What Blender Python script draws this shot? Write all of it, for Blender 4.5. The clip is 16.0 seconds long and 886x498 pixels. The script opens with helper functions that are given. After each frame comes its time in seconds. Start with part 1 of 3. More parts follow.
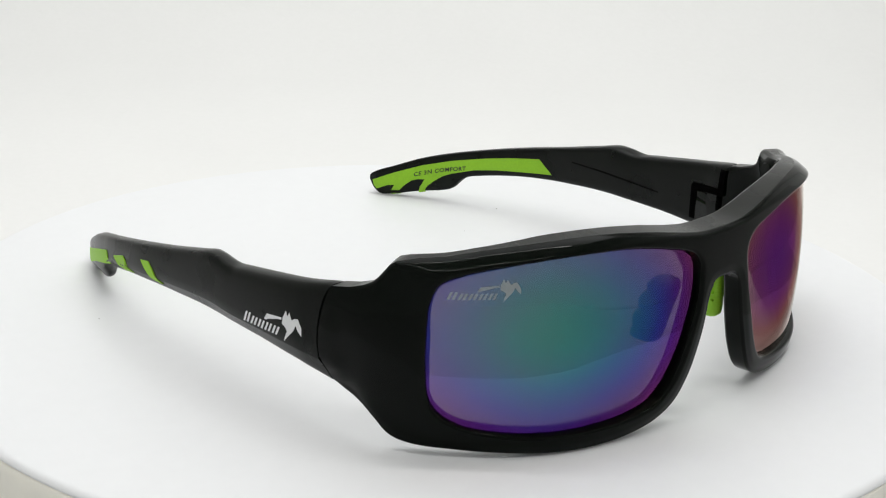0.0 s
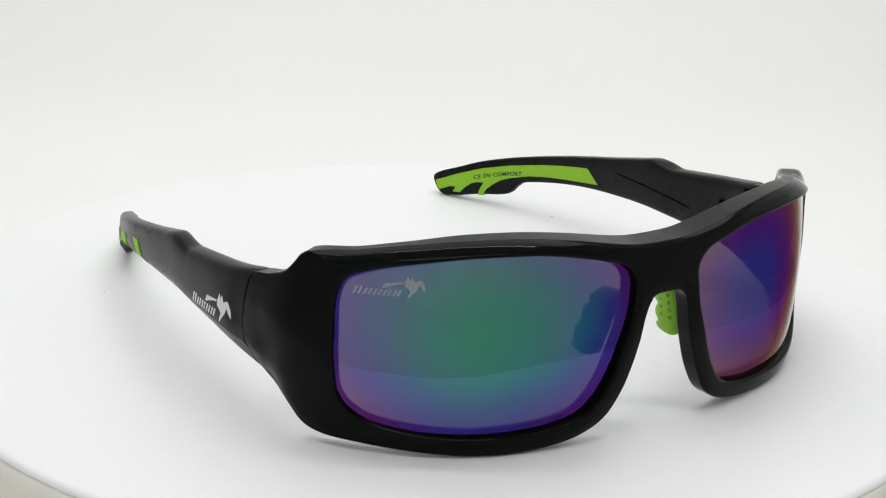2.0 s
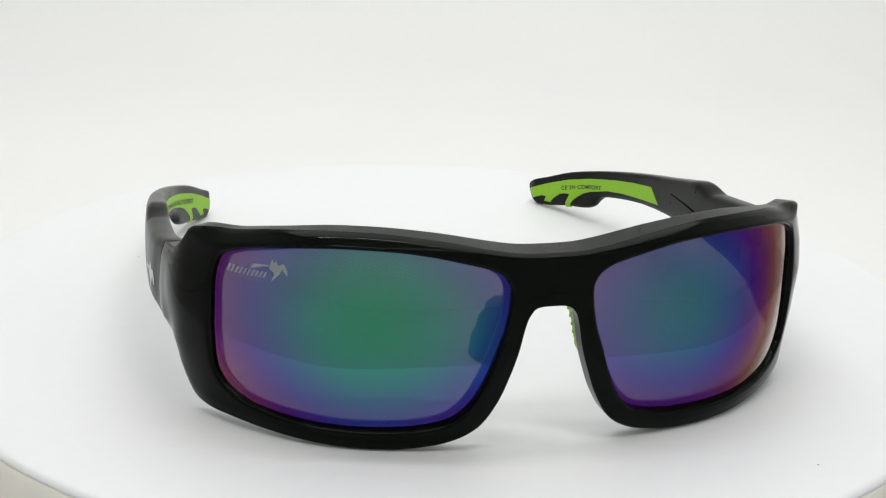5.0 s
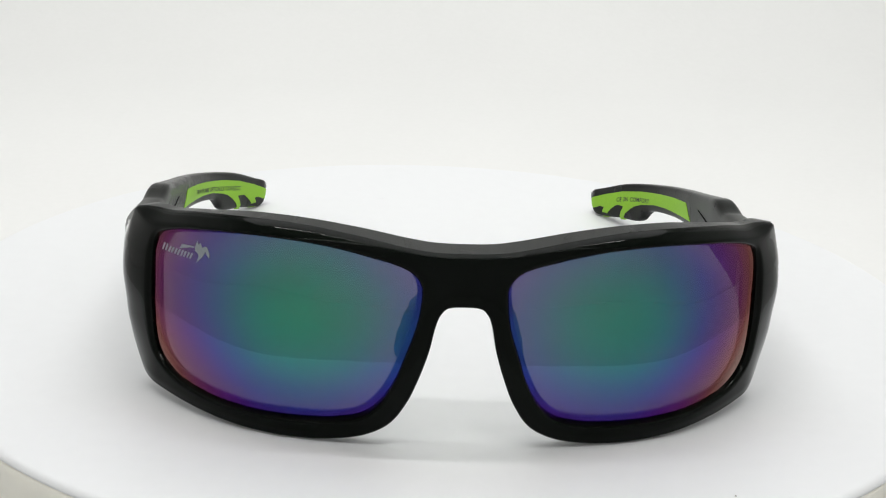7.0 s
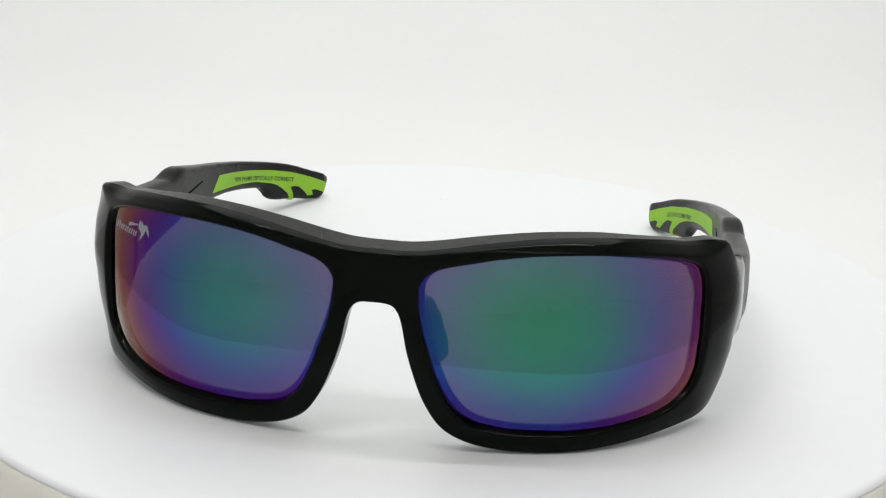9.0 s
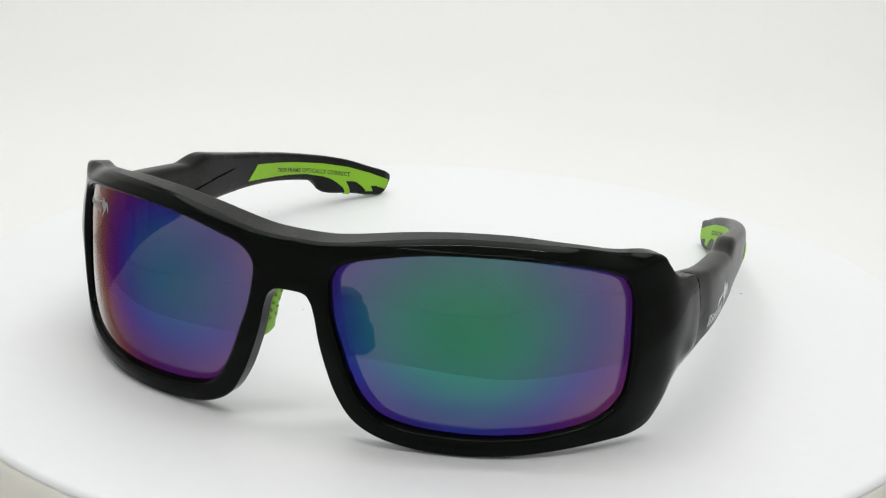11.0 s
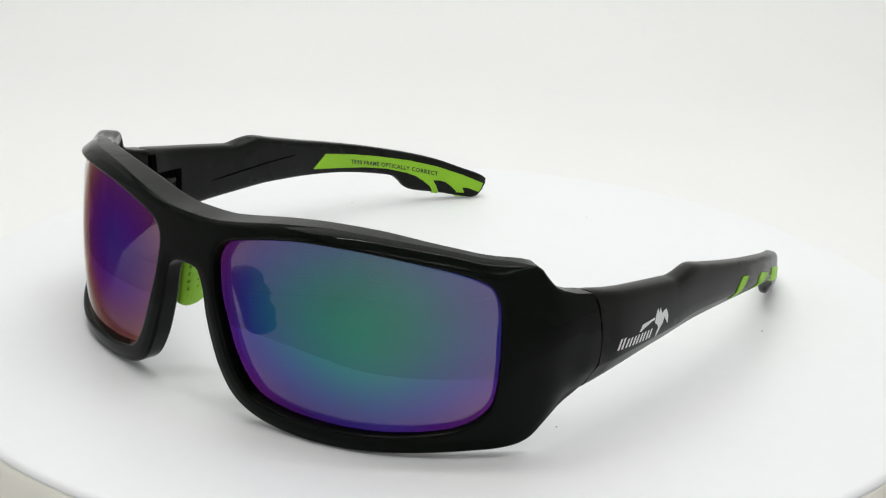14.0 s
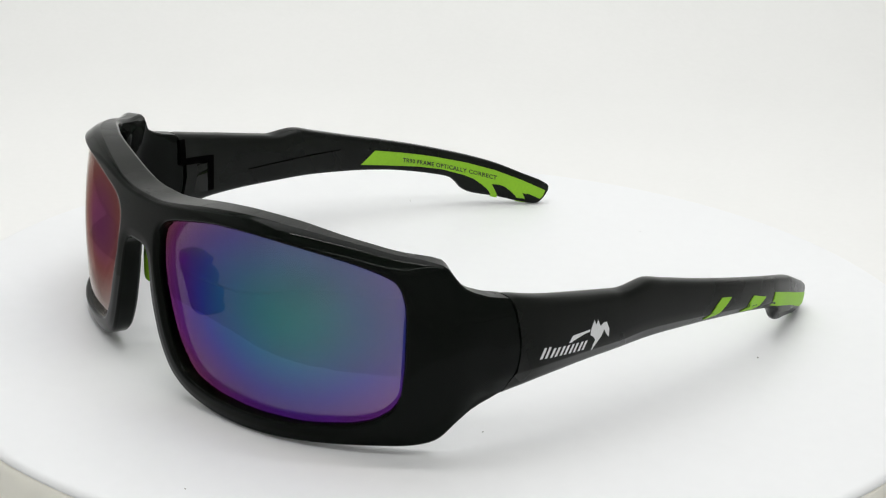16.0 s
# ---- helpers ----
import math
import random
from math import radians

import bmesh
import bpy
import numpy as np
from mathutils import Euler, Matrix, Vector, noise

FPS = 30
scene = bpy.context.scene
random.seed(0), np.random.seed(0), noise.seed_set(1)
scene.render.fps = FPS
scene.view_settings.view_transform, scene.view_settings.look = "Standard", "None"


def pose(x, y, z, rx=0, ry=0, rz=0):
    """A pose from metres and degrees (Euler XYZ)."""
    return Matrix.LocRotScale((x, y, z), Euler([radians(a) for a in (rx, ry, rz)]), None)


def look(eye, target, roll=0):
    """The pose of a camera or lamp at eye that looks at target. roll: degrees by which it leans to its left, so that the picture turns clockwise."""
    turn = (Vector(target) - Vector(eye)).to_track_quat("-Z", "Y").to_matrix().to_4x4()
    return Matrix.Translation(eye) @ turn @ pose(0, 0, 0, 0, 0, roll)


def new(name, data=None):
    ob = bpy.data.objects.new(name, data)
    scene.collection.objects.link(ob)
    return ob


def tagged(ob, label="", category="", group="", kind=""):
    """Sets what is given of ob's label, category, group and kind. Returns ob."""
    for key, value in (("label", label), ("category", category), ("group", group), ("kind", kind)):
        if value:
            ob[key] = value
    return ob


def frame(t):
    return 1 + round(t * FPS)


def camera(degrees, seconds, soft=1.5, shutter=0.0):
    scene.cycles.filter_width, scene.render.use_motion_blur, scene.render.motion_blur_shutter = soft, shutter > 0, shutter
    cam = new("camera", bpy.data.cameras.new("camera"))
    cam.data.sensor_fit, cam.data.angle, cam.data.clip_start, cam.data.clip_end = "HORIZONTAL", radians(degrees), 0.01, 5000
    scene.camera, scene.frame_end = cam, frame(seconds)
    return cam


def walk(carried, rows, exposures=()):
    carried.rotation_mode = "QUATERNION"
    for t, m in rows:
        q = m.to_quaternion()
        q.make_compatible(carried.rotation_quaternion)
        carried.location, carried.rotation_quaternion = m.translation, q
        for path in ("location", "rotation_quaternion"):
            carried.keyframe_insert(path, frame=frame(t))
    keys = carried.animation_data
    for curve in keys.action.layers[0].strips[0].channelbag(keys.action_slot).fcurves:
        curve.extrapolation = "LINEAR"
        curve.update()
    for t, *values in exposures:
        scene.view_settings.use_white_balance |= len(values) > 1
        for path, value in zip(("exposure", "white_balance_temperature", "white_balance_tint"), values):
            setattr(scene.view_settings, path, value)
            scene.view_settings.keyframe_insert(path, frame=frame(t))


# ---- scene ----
FOV = 33.0
cam = camera(FOV, 16.0, soft=1.15)
EYE = pose(0.0, -0.355, 0.1388, 90 - 19.233, 0, -0.104) @ pose(0, 0, 0, 0, 0, 2.574)
walk(cam, [(0.0, EYE), (16.0, EYE)], exposures=[(0.0, 0.0), (16.0, 0.0)])

# the platter turns at a steady rate; angle in degrees at t seconds
TURN_START, TURN_RATE = 46.12, -6.1465
MM = 0.001

# ---------------------------------------------------------------- light
world = bpy.data.worlds.new("world")
scene.world = world
world.use_nodes = True
bg = world.node_tree.nodes["Background"]
bg.inputs[0].default_value = (1.0, 0.98, 0.95, 1)
bg.inputs[1].default_value = 0.12


def area_lamp(name, eye, target, sx, sy, watts, colour=(1, 1, 1)):
    data = bpy.data.lights.new(name, "AREA")
    data.shape, data.size, data.size_y = "RECTANGLE", sx, sy
    data.energy, data.color = watts, colour
    ob = new(name, data)
    ob.matrix_world = look(eye, target)
    return tagged(ob, "added soft white fill light under the tent roof", "lamp")


# added fill under the roof that brightens backdrop and platter; no seen source
area_lamp("ceiling_fill", (0, 0.27, 0.652), (0, 0.27, 0), 0.70, 0.44, 1.80, (0.985, 1.0, 1.0))


# ---------------------------------------------------------------- materials
def material(name):
    m = bpy.data.materials.new(name)
    m.use_nodes = True
    nt = m.node_tree
    nt.nodes.clear()
    out = nt.nodes.new("ShaderNodeOutputMaterial")
    return m, nt, out


def node(nt, kind, **values):
    n = nt.nodes.new(kind)
    for key, value in values.items():
        n.inputs[key.replace("_", " ")].default_value = value
    return n


def grained(name, colour, rough, metal=0.0, spec=0.5, grain=600.0, vary=0.12, bump=0.02, coat=0.0, rough_vary=0.06, sss=0.0):
    """A plain surface with fine grain, larger mottling and a faint relief."""
    m, nt, out = material(name)
    link = nt.links.new
    p = node(nt, "ShaderNodeBsdfPrincipled", Metallic=metal, Roughness=rough)
    p.inputs["Specular IOR Level"].default_value = spec
    p.inputs["Coat Weight"].default_value = coat
    p.inputs["Coat Roughness"].default_value = 0.05
    if sss:
        p.inputs["Subsurface Weight"].default_value = sss
        p.inputs["Subsurface Radius"].default_value = (0.002, 0.002, 0.002)
    tex = nt.nodes.new("ShaderNodeTexCoord")
    fine, broad = node(nt, "ShaderNodeTexNoise", Scale=grain, Detail=4.0), node(nt, "ShaderNodeTexNoise", Scale=grain / 25, Detail=3.0)
    for n in (fine, broad):
        link(tex.outputs["Object"], n.inputs["Vector"])
    both = nt.nodes.new("ShaderNodeMath")
    both.operation = "ADD"
    link(fine.outputs["Fac"], both.inputs[0])
    link(broad.outputs["Fac"], both.inputs[1])
    ramp = nt.nodes.new("ShaderNodeMapRange")
    ramp.inputs["From Min"].default_value, ramp.inputs["From Max"].default_value = 0.6, 1.4
    ramp.inputs["To Min"].default_value, ramp.inputs["To Max"].default_value = 1 - vary, 1 + vary
    link(both.outputs[0], ramp.inputs["Value"])
    mul = nt.nodes.new("ShaderNodeVectorMath")
    mul.operation = "SCALE"
    mul.inputs[0].default_value = colour
    link(ramp.outputs[0], mul.inputs["Scale"])
    link(mul.outputs[0], p.inputs["Base Color"])
    rr = nt.nodes.new("ShaderNodeMapRange")
    rr.inputs["To Min"].default_value, rr.inputs["To Max"].default_value = max(0.02, rough - rough_vary), rough + rough_vary
    link(broad.outputs["Fac"], rr.inputs["Value"])
    link(rr.outputs[0], p.inputs["Roughness"])
    b = node(nt, "ShaderNodeBump", Strength=bump, Distance=0.0004)
    link(fine.outputs["Fac"], b.inputs["Height"])
    link(b.outputs[0], p.inputs["Normal"])
    link(p.outputs[0], out.inputs["Surface"])
    return m


def glowing(name, colour, strength):
    m, nt, out = material(name)
    e = node(nt, "ShaderNodeEmission", Color=(*colour, 1), Strength=strength)
    nt.links.new(e.outputs[0], out.inputs["Surface"])
    return m


def mirror_lens():
    """Tinted polycarbonate with a multilayer mirror coat: its gloss runs from green through blue and violet to orange as the
    coat thins towards the rim and as the surface turns away."""
    m, nt, out = material("mirror_coated_lens")
    link = nt.links.new
    tex = nt.nodes.new("ShaderNodeTexCoord")
    sep = nt.nodes.new("ShaderNodeSeparateXYZ")
    link(tex.outputs["Object"], sep.inputs[0])

    def math_node(op, a, b=None):
        n = nt.nodes.new("ShaderNodeMath")
        n.operation = op
        for k, v in enumerate((a, b)):
            if v is None:
                continue
            if isinstance(v, (int, float)):
                n.inputs[k].default_value = v
            else:
                link(v, n.inputs[k])
        return n.outputs[0]

    ax = math_node("ABSOLUTE", sep.outputs["X"])
    dx = math_node("DIVIDE", math_node("SUBTRACT", ax, LENS_MID[0]), 0.030)
    dz = math_node("DIVIDE", math_node("SUBTRACT", sep.outputs["Z"], LENS_MID[1]), 0.024)
    rim = math_node("ADD", math_node("MULTIPLY", dx, dx), math_node("MULTIPLY", dz, dz))
    lw = nt.nodes.new("ShaderNodeLayerWeight")
    lw.inputs["Blend"].default_value = 0.5
    wob = node(nt, "ShaderNodeTexNoise", Scale=90.0, Detail=2.0)
    link(tex.outputs["Object"], wob.inputs["Vector"])
    p = math_node("ADD", math_node("MULTIPLY", math_node("POWER", lw.outputs["Facing"], 0.9), COAT_ANGLE), math_node("MULTIPLY", rim, COAT_RIM))
    p = math_node("ADD", p, math_node("MULTIPLY", math_node("SUBTRACT", wob.outputs["Fac"], 0.5), 0.03))
    ramp = nt.nodes.new("ShaderNodeValToRGB")
    els = ramp.color_ramp.elements
    while len(els) > 1:
        els.remove(els[-1])
    p = math_node("ADD", p, math_node("MULTIPLY", math_node("POWER", lw.outputs["Facing"], 5.0), 0.55))
    p = math_node("DIVIDE", p, 1.3)
    els[0].position, els[0].color = COAT[0][0], (*COAT[0][1], 1)
    for pos, col in COAT[1:]:
        els.new(pos / 1.3).color = (*col, 1)
    link(p, ramp.inputs["Fac"])
    gloss = node(nt, "ShaderNodeBsdfGlossy", Roughness=0.0)
    link(ramp.outputs["Color"], gloss.inputs["Color"])
    clear = nt.nodes.new("ShaderNodeBsdfTransparent")
    tint = nt.nodes.new("ShaderNodeMix")
    tint.data_type = "RGBA"
    tint.inputs[6].default_value, tint.inputs[7].default_value = (*LENS_TINT, 1), (*LENS_TINT_RIM, 1)
    link(math_node("MULTIPLY", rim, 0.68), tint.inputs[0])
    link(tint.outputs[2], clear.inputs["Color"])
    add = nt.nodes.new("ShaderNodeAddShader")
    link(clear.outputs[0], add.inputs[0])
    link(gloss.outputs[0], add.inputs[1])
    link(add.outputs[0], out.inputs["Surface"])
    return m


def tinted_back():
    """The uncoated inner side of the lens: the dark tint alone."""
    m, nt, out = material("tinted_lens_back")
    clear = node(nt, "ShaderNodeBsdfTransparent", Color=(*BACK_TINT, 1))
    nt.links.new(clear.outputs[0], out.inputs["Surface"])
    return m


LENS_MID = (0.036, 0.0265)
COAT_ANGLE, COAT_RIM = 0.82, 0.45
COAT = [(0.0, (0.009, 0.252, 0.099)), (0.17, (0.008, 0.174, 0.157)), (0.32, (0.011, 0.084, 0.202)), (0.46, (0.022, 0.028, 0.213)), (0.60, (0.062, 0.011, 0.157)),
        (0.74, (0.106, 0.020, 0.101)), (0.90, (0.168, 0.056, 0.050)), (1.06, (0.258, 0.179, 0.157)), (1.3, (0.672, 0.650, 0.627))]
LENS_TINT, LENS_TINT_RIM = (0.12, 0.125, 0.125), (0.60, 0.52, 0.48)
BACK_TINT = (0.25, 0.24, 0.24)

BLACK = grained("black_gloss_plastic", (0.0010, 0.0022, 0.0012), 0.05, spec=0.085, grain=900, vary=0.2, bump=0.006, rough_vary=0.025)
BLACK_SATIN = grained("black_soft_satin_plastic", (0.0030, 0.0042, 0.0030), 0.28, spec=0.15, grain=1600, vary=0.2, bump=0.03)
BLACK_IN = grained("black_satin_plastic", (0.002, 0.002, 0.002), 0.30, spec=0.2, grain=1400, vary=0.25, bump=0.05)
GREEN = grained("lime_green_rubber", (0.27, 0.56, 0.018), 0.5, spec=0.35, grain=1800, vary=0.10, bump=0.08)
LENS = mirror_lens()
LENS_BACK = tinted_back()
WHITE_INK = grained("white_ink", (0.72, 0.73, 0.74), 0.45, grain=2500, vary=0.10, bump=0.05)
ETCH = grained("pale_grey_etching", (0.25, 0.28, 0.29), 0.5, grain=2500, vary=0.12, bump=0.05)
BLACK_INK = grained("black_ink", (0.012, 0.016, 0.008), 0.5, grain=2500, vary=0.2)
# near-black stand-in for the shade in the arms' gaps
GAP_SHADE = grained("matt_black_painted_shade", (0.0006, 0.0006, 0.0006), 0.8, spec=0.02)
STEEL = grained("dark_steel", (0.25, 0.25, 0.25), 0.3, metal=1.0, grain=2500, vary=0.1)
PLATTER = grained("white_acrylic", (0.83, 0.84, 0.855), 0.42, spec=0.3, grain=260, vary=0.012, bump=0.03)
PLATTER_SIDE = grained("cream_white_plastic", (0.74, 0.73, 0.67), 0.5, spec=0.3, grain=260, vary=0.02, bump=0.05)
# brighter and warmer than the platter: the light on its side, as colour
EDGE_LIGHT = grained("cream_edge_light", (0.92, 0.90, 0.82), 0.5, spec=0.3, grain=260, vary=0.02, bump=0.04, sss=0.3)
PAPER = grained("white_tent_fabric", (0.845, 0.845, 0.835), 0.85, spec=0.1, grain=300, vary=0.012, bump=0.15)
TABLE = grained("grey_laminate", (0.47, 0.47, 0.46), 0.5, spec=0.2, grain=150, vary=0.08)
# toned below the backdrop to cut front bounce and set the lens reflections
BOUNCE = grained("pale_bounce_cloth", (0.63, 0.63, 0.625), 0.9, spec=0.1, grain=200, vary=0.1)
DUST = grained("grey_dust", (0.35, 0.34, 0.31), 0.9, spec=0.1)
LED = glowing("led_chip", (1.0, 0.99, 0.97), 46.0)


# ---------------------------------------------------------------- mesh helpers
def part(name, bm, mat, parent=None, label="", smooth=True):
    me = bpy.data.meshes.new(name)
    bm.normal_update()
    bm.to_mesh(me)
    bm.free()
    if smooth:
        me.polygons.foreach_set("use_smooth", [True] * len(me.polygons))
    me.materials.append(mat)
    ob = new(name, me)
    if parent is not None:
        ob.parent = parent
    return tagged(ob, label) if label else ob


def sharp(bm, degrees=38):
    """Mark the hard edges, so that smooth shading stops there."""
    bm.normal_update()
    for e in bm.edges:
        if len(e.link_faces) == 2 and e.calc_face_angle(0) > radians(degrees):
            e.smooth = False
    return bm


def curve_through(xs, ys):
    """A smooth curve y(x) through a few stations, with no overshoot (Hermite with limited slopes)."""
    xs, ys = np.array(xs, float), np.array(ys, float)
    d = np.diff(ys) / np.diff(xs)
    m = np.zeros(len(xs))
    m[0], m[-1] = d[0], d[-1]
    for i in range(1, len(xs) - 1):
        if d[i - 1] * d[i] > 0:
            w1, w2 = 2 * (xs[i + 1] - xs[i]) + xs[i] - xs[i - 1], xs[i + 1] - xs[i] + 2 * (xs[i] - xs[i - 1])
            m[i] = (w1 + w2) / (w1 / d[i - 1] + w2 / d[i])

    def f(x):
        x = np.clip(np.asarray(x, float), xs[0], xs[-1])
        k = np.clip(np.searchsorted(xs, x) - 1, 0, len(xs) - 2)
        h = xs[k + 1] - xs[k]
        t = (x - xs[k]) / h
        return ((1 + 2 * t) * (1 - t) ** 2 * ys[k] + t * (1 - t) ** 2 * h * m[k]
                + t * t * (3 - 2 * t) * ys[k + 1] + t * t * (t - 1) * h * m[k + 1])
    return f


def spline(points, steps=14, closed=False):
    """Catmull-Rom through plane points (centripetal)."""
    p = [Vector((*q, 0)) for q in points]
    n, out = len(p), []
    for i in range(n if closed else n - 1):
        a, b, c, d = (p[(i + k) % n] if closed else p[min(max(i + k, 0), n - 1)] for k in (-1, 0, 1, 2))
        t1 = max((b - a).length, 1e-4) ** 0.5
        t2 = t1 + max((c - b).length, 1e-4) ** 0.5
        t3 = t2 + max((d - c).length, 1e-4) ** 0.5
        for k in range(steps):
            t = t1 + (t2 - t1) * k / steps
            a1 = a * ((t1 - t) / t1) + b * (t / t1)
            a2 = b * ((t2 - t) / (t2 - t1)) + c * ((t - t1) / (t2 - t1))
            a3 = c * ((t3 - t) / (t3 - t2)) + d * ((t - t2) / (t3 - t2))
            b1 = a1 * ((t2 - t) / t2) + a2 * (t / t2)
            b2 = a2 * ((t3 - t) / (t3 - t1)) + a3 * ((t - t1) / (t3 - t1))
            q = b1 * ((t2 - t) / (t2 - t1)) + b2 * ((t - t1) / (t2 - t1))
            out.append((q.x, q.y))
    if not closed:
        out.append(tuple(points[-1]))
    return np.array(out)


def smooth_step(x, a, b):
    t = np.clip((np.asarray(x, float) - a) / (b - a), 0, 1)
    return t * t * (3 - 2 * t)


def distance_to(points, line, closed):
    """Distance of plane points from a polyline."""
    a = line
    b = np.roll(line, -1, 0) if closed else line[1:]
    a = a if closed else line[:-1]
    ab = b - a
    t = np.einsum("ijk,jk->ij", points[:, None] - a[None], ab) / np.maximum((ab * ab).sum(1), 1e-12)
    near = a[None] + np.clip(t, 0, 1)[..., None] * ab[None]
    return np.sqrt(((points[:, None] - near) ** 2).sum(-1)).min(1)


# ---------------------------------------------------------------- the photo tent
def tent():
    """Floor that sweeps up into the back wall, with sides, roof and an added unseen front."""
    half, front, back, floor, roof, r = 0.46, -0.56, 0.62, -0.034, 0.66, 0.22
    prof = [(0.12, floor), (back - r, floor)]
    prof += [(back - r + r * math.sin(a), floor + r - r * math.cos(a)) for a in np.linspace(0.06, math.pi / 2, 22)]
    prof += [(back, roof)]
    bm = bmesh.new()
    xs = np.linspace(-half, half, 9)
    grid = [[bm.verts.new((x, y, z)) for x in xs] for y, z in prof]
    under = [[bm.verts.new((x, y + (0.004 if z > floor + 0.05 else 0), z - 0.004)) for x in xs] for y, z in prof]
    for i in range(len(prof) - 1):
        for j in range(8):
            bm.faces.new((grid[i][j], grid[i][j + 1], grid[i + 1][j + 1], grid[i + 1][j]))
            bm.faces.new((under[i][j], under[i + 1][j], under[i + 1][j + 1], under[i][j + 1]))
    tagged(part("backdrop", bm, PAPER), "seamless white backdrop sweep under and behind the turntable", "backdrop", kind="structure")

    def slab(name, lo, hi, label, mat=PAPER):
        b = bmesh.new()
        bmesh.ops.create_cube(b, size=1)
        for v in b.verts:
            v.co = Vector([lo[k] if v.co[k] < 0 else hi[k] for k in range(3)])
        tagged(part(name, b, mat, smooth=False), label, name.split("_")[0], kind="structure")

    slab("table", (-half, front, floor - 0.03), (half, back, floor - 0.0045), "grey laminate table under the turntable and backdrop", TABLE)
    # added darker floor, so the platter's edge shows in the lens reflections
    slab("floor_cloth", (-half, front, floor - 0.0035), (half, 0.1195, floor), "added pale cloth under the turntable, toned for the lens reflections", BOUNCE)
    slab("wall_west", (-half - 0.004, back - r - 0.002, floor - 0.004), (-half, back, roof), "plain white fabric side wall of the photo tent")
    slab("wall_east", (half, back - r - 0.002, floor - 0.004), (half + 0.004, back, roof), "plain white fabric side wall of the photo tent")
    # side walls and an added unseen front as one sheet of cloth, rounded at the corners and where it meets the roof
    r_plan, r_roof, r_floor = 0.30, 0.12, 0.19
    rise = [(r_floor * (1 - math.sin(a)), floor - 0.0008 + r_floor * (1 - math.cos(a))) for a in np.linspace(0, math.pi / 2, 12)]
    rise += [(0.0, roof - r_roof)]
    rise += [(r_roof * (1 - math.cos(a)), roof - r_roof + r_roof * math.sin(a)) for a in np.linspace(0.15, math.pi / 2, 10)]
    cloth = bmesh.new()
    sheets = []
    for extra in (0.0, -0.004):
        rows = []
        for inset, z in rise:
            d = inset + extra
            plan = [(-half + d, y) for y in (back - r, 0.3, 0.0)]
            plan += [(-half + r_plan - (r_plan - d) * math.cos(a), front + r_plan - (r_plan - d) * math.sin(a)) for a in np.linspace(0, math.pi / 2, 14)]
            plan += [(-x, y) for x, y in plan[::-1]]
            rows.append([cloth.verts.new((x, y, min(z, roof - 0.001) + (0.5 * extra if z < 0.2 else -extra))) for x, y in plan])
        for lower, upper in zip(rows, rows[1:]):
            for k in range(len(lower) - 1):
                cloth.faces.new((lower[k], lower[k + 1], upper[k + 1], upper[k]))
        sheets.append(rows)
    for k in range(len(sheets[0][0]) - 1):
        cloth.faces.new((sheets[0][0][k], sheets[1][0][k], sheets[1][0][k + 1], sheets[0][0][k + 1]))
    tagged(part("wall_bounce_cloth", cloth, BOUNCE), "pale grey-white cloth sides and added unseen front, toned for bounce and reflections, rounded at the corners", "wall", kind="structure")
    slab("ceiling", (-half, front, roof), (half, back, roof + 0.004), "plain white roof of the photo tent")


tent()


def led_strip(y, z, count):
    """A row of bright chips on a slim bar under the roof."""
    root = new("led_strip")
    root.matrix_world = pose(0, y, z)
    bm = bmesh.new()
    bmesh.ops.create_cube(bm, size=1)
    for v in bm.verts:
        v.co = Vector((v.co.x * 0.56, v.co.y * 0.02, v.co.z * 0.004))
    bmesh.ops.bevel(bm, geom=bm.edges[:], offset=0.0008, segments=1, affect="EDGES")
    part("bar", bm, PLATTER_SIDE, root)
    chip = None
    for i in range(count):
        x = (i - (count - 1) / 2) * 0.55 / count
        if chip is None:
            bm = bmesh.new()
            bmesh.ops.create_cube(bm, size=1)
            for v in bm.verts:
                v.co = Vector((v.co.x * 0.026, v.co.y * 0.018, v.co.z * 0.002))
            bm.normal_update()
            for f in bm.faces:
                f.material_index = 0 if f.normal.z < -0.5 else 1
            ob = part("led_chip", bm, LED, root, smooth=False)
            ob.data.materials.append(PLATTER_SIDE)
            chip = ob.data
        else:
            ob = new("led_chip", chip)
            ob.parent = root
        ob.location = (x, 0, -0.0032)
    tagged(root, "slim white bar of bright chips under the tent roof", "lamp", group="led strips")


led_strip(-0.30, 0.657, 16)
led_strip(0.0, 0.657, 16)


# ---------------------------------------------------------------- the turntable
def lathe(profile, segments=160):
    bm = bmesh.new()
    rings = []
    for r, z in profile:
        if r < 1e-6:
            rings.append([bm.verts.new((0, 0, z))])
        else:
            rings.append([bm.verts.new((r * math.cos(2 * math.pi * k / segments), r * math.sin(2 * math.pi * k / segments), z)) for k in range(segments)])
    for a, b in zip(rings, rings[1:]):
        for k in range(segments):
            j = (k + 1) % segments
            if len(a) == 1:
                bm.faces.new((a[0], b[k], b[j]))
            elif len(b) == 1:
                bm.faces.new((a[k], b[0], a[j]))
            else:
                bm.faces.new((a[k], b[k], b[j], a[j]))
    bmesh.ops.recalc_face_normals(bm, faces=bm.faces[:])
    return bm


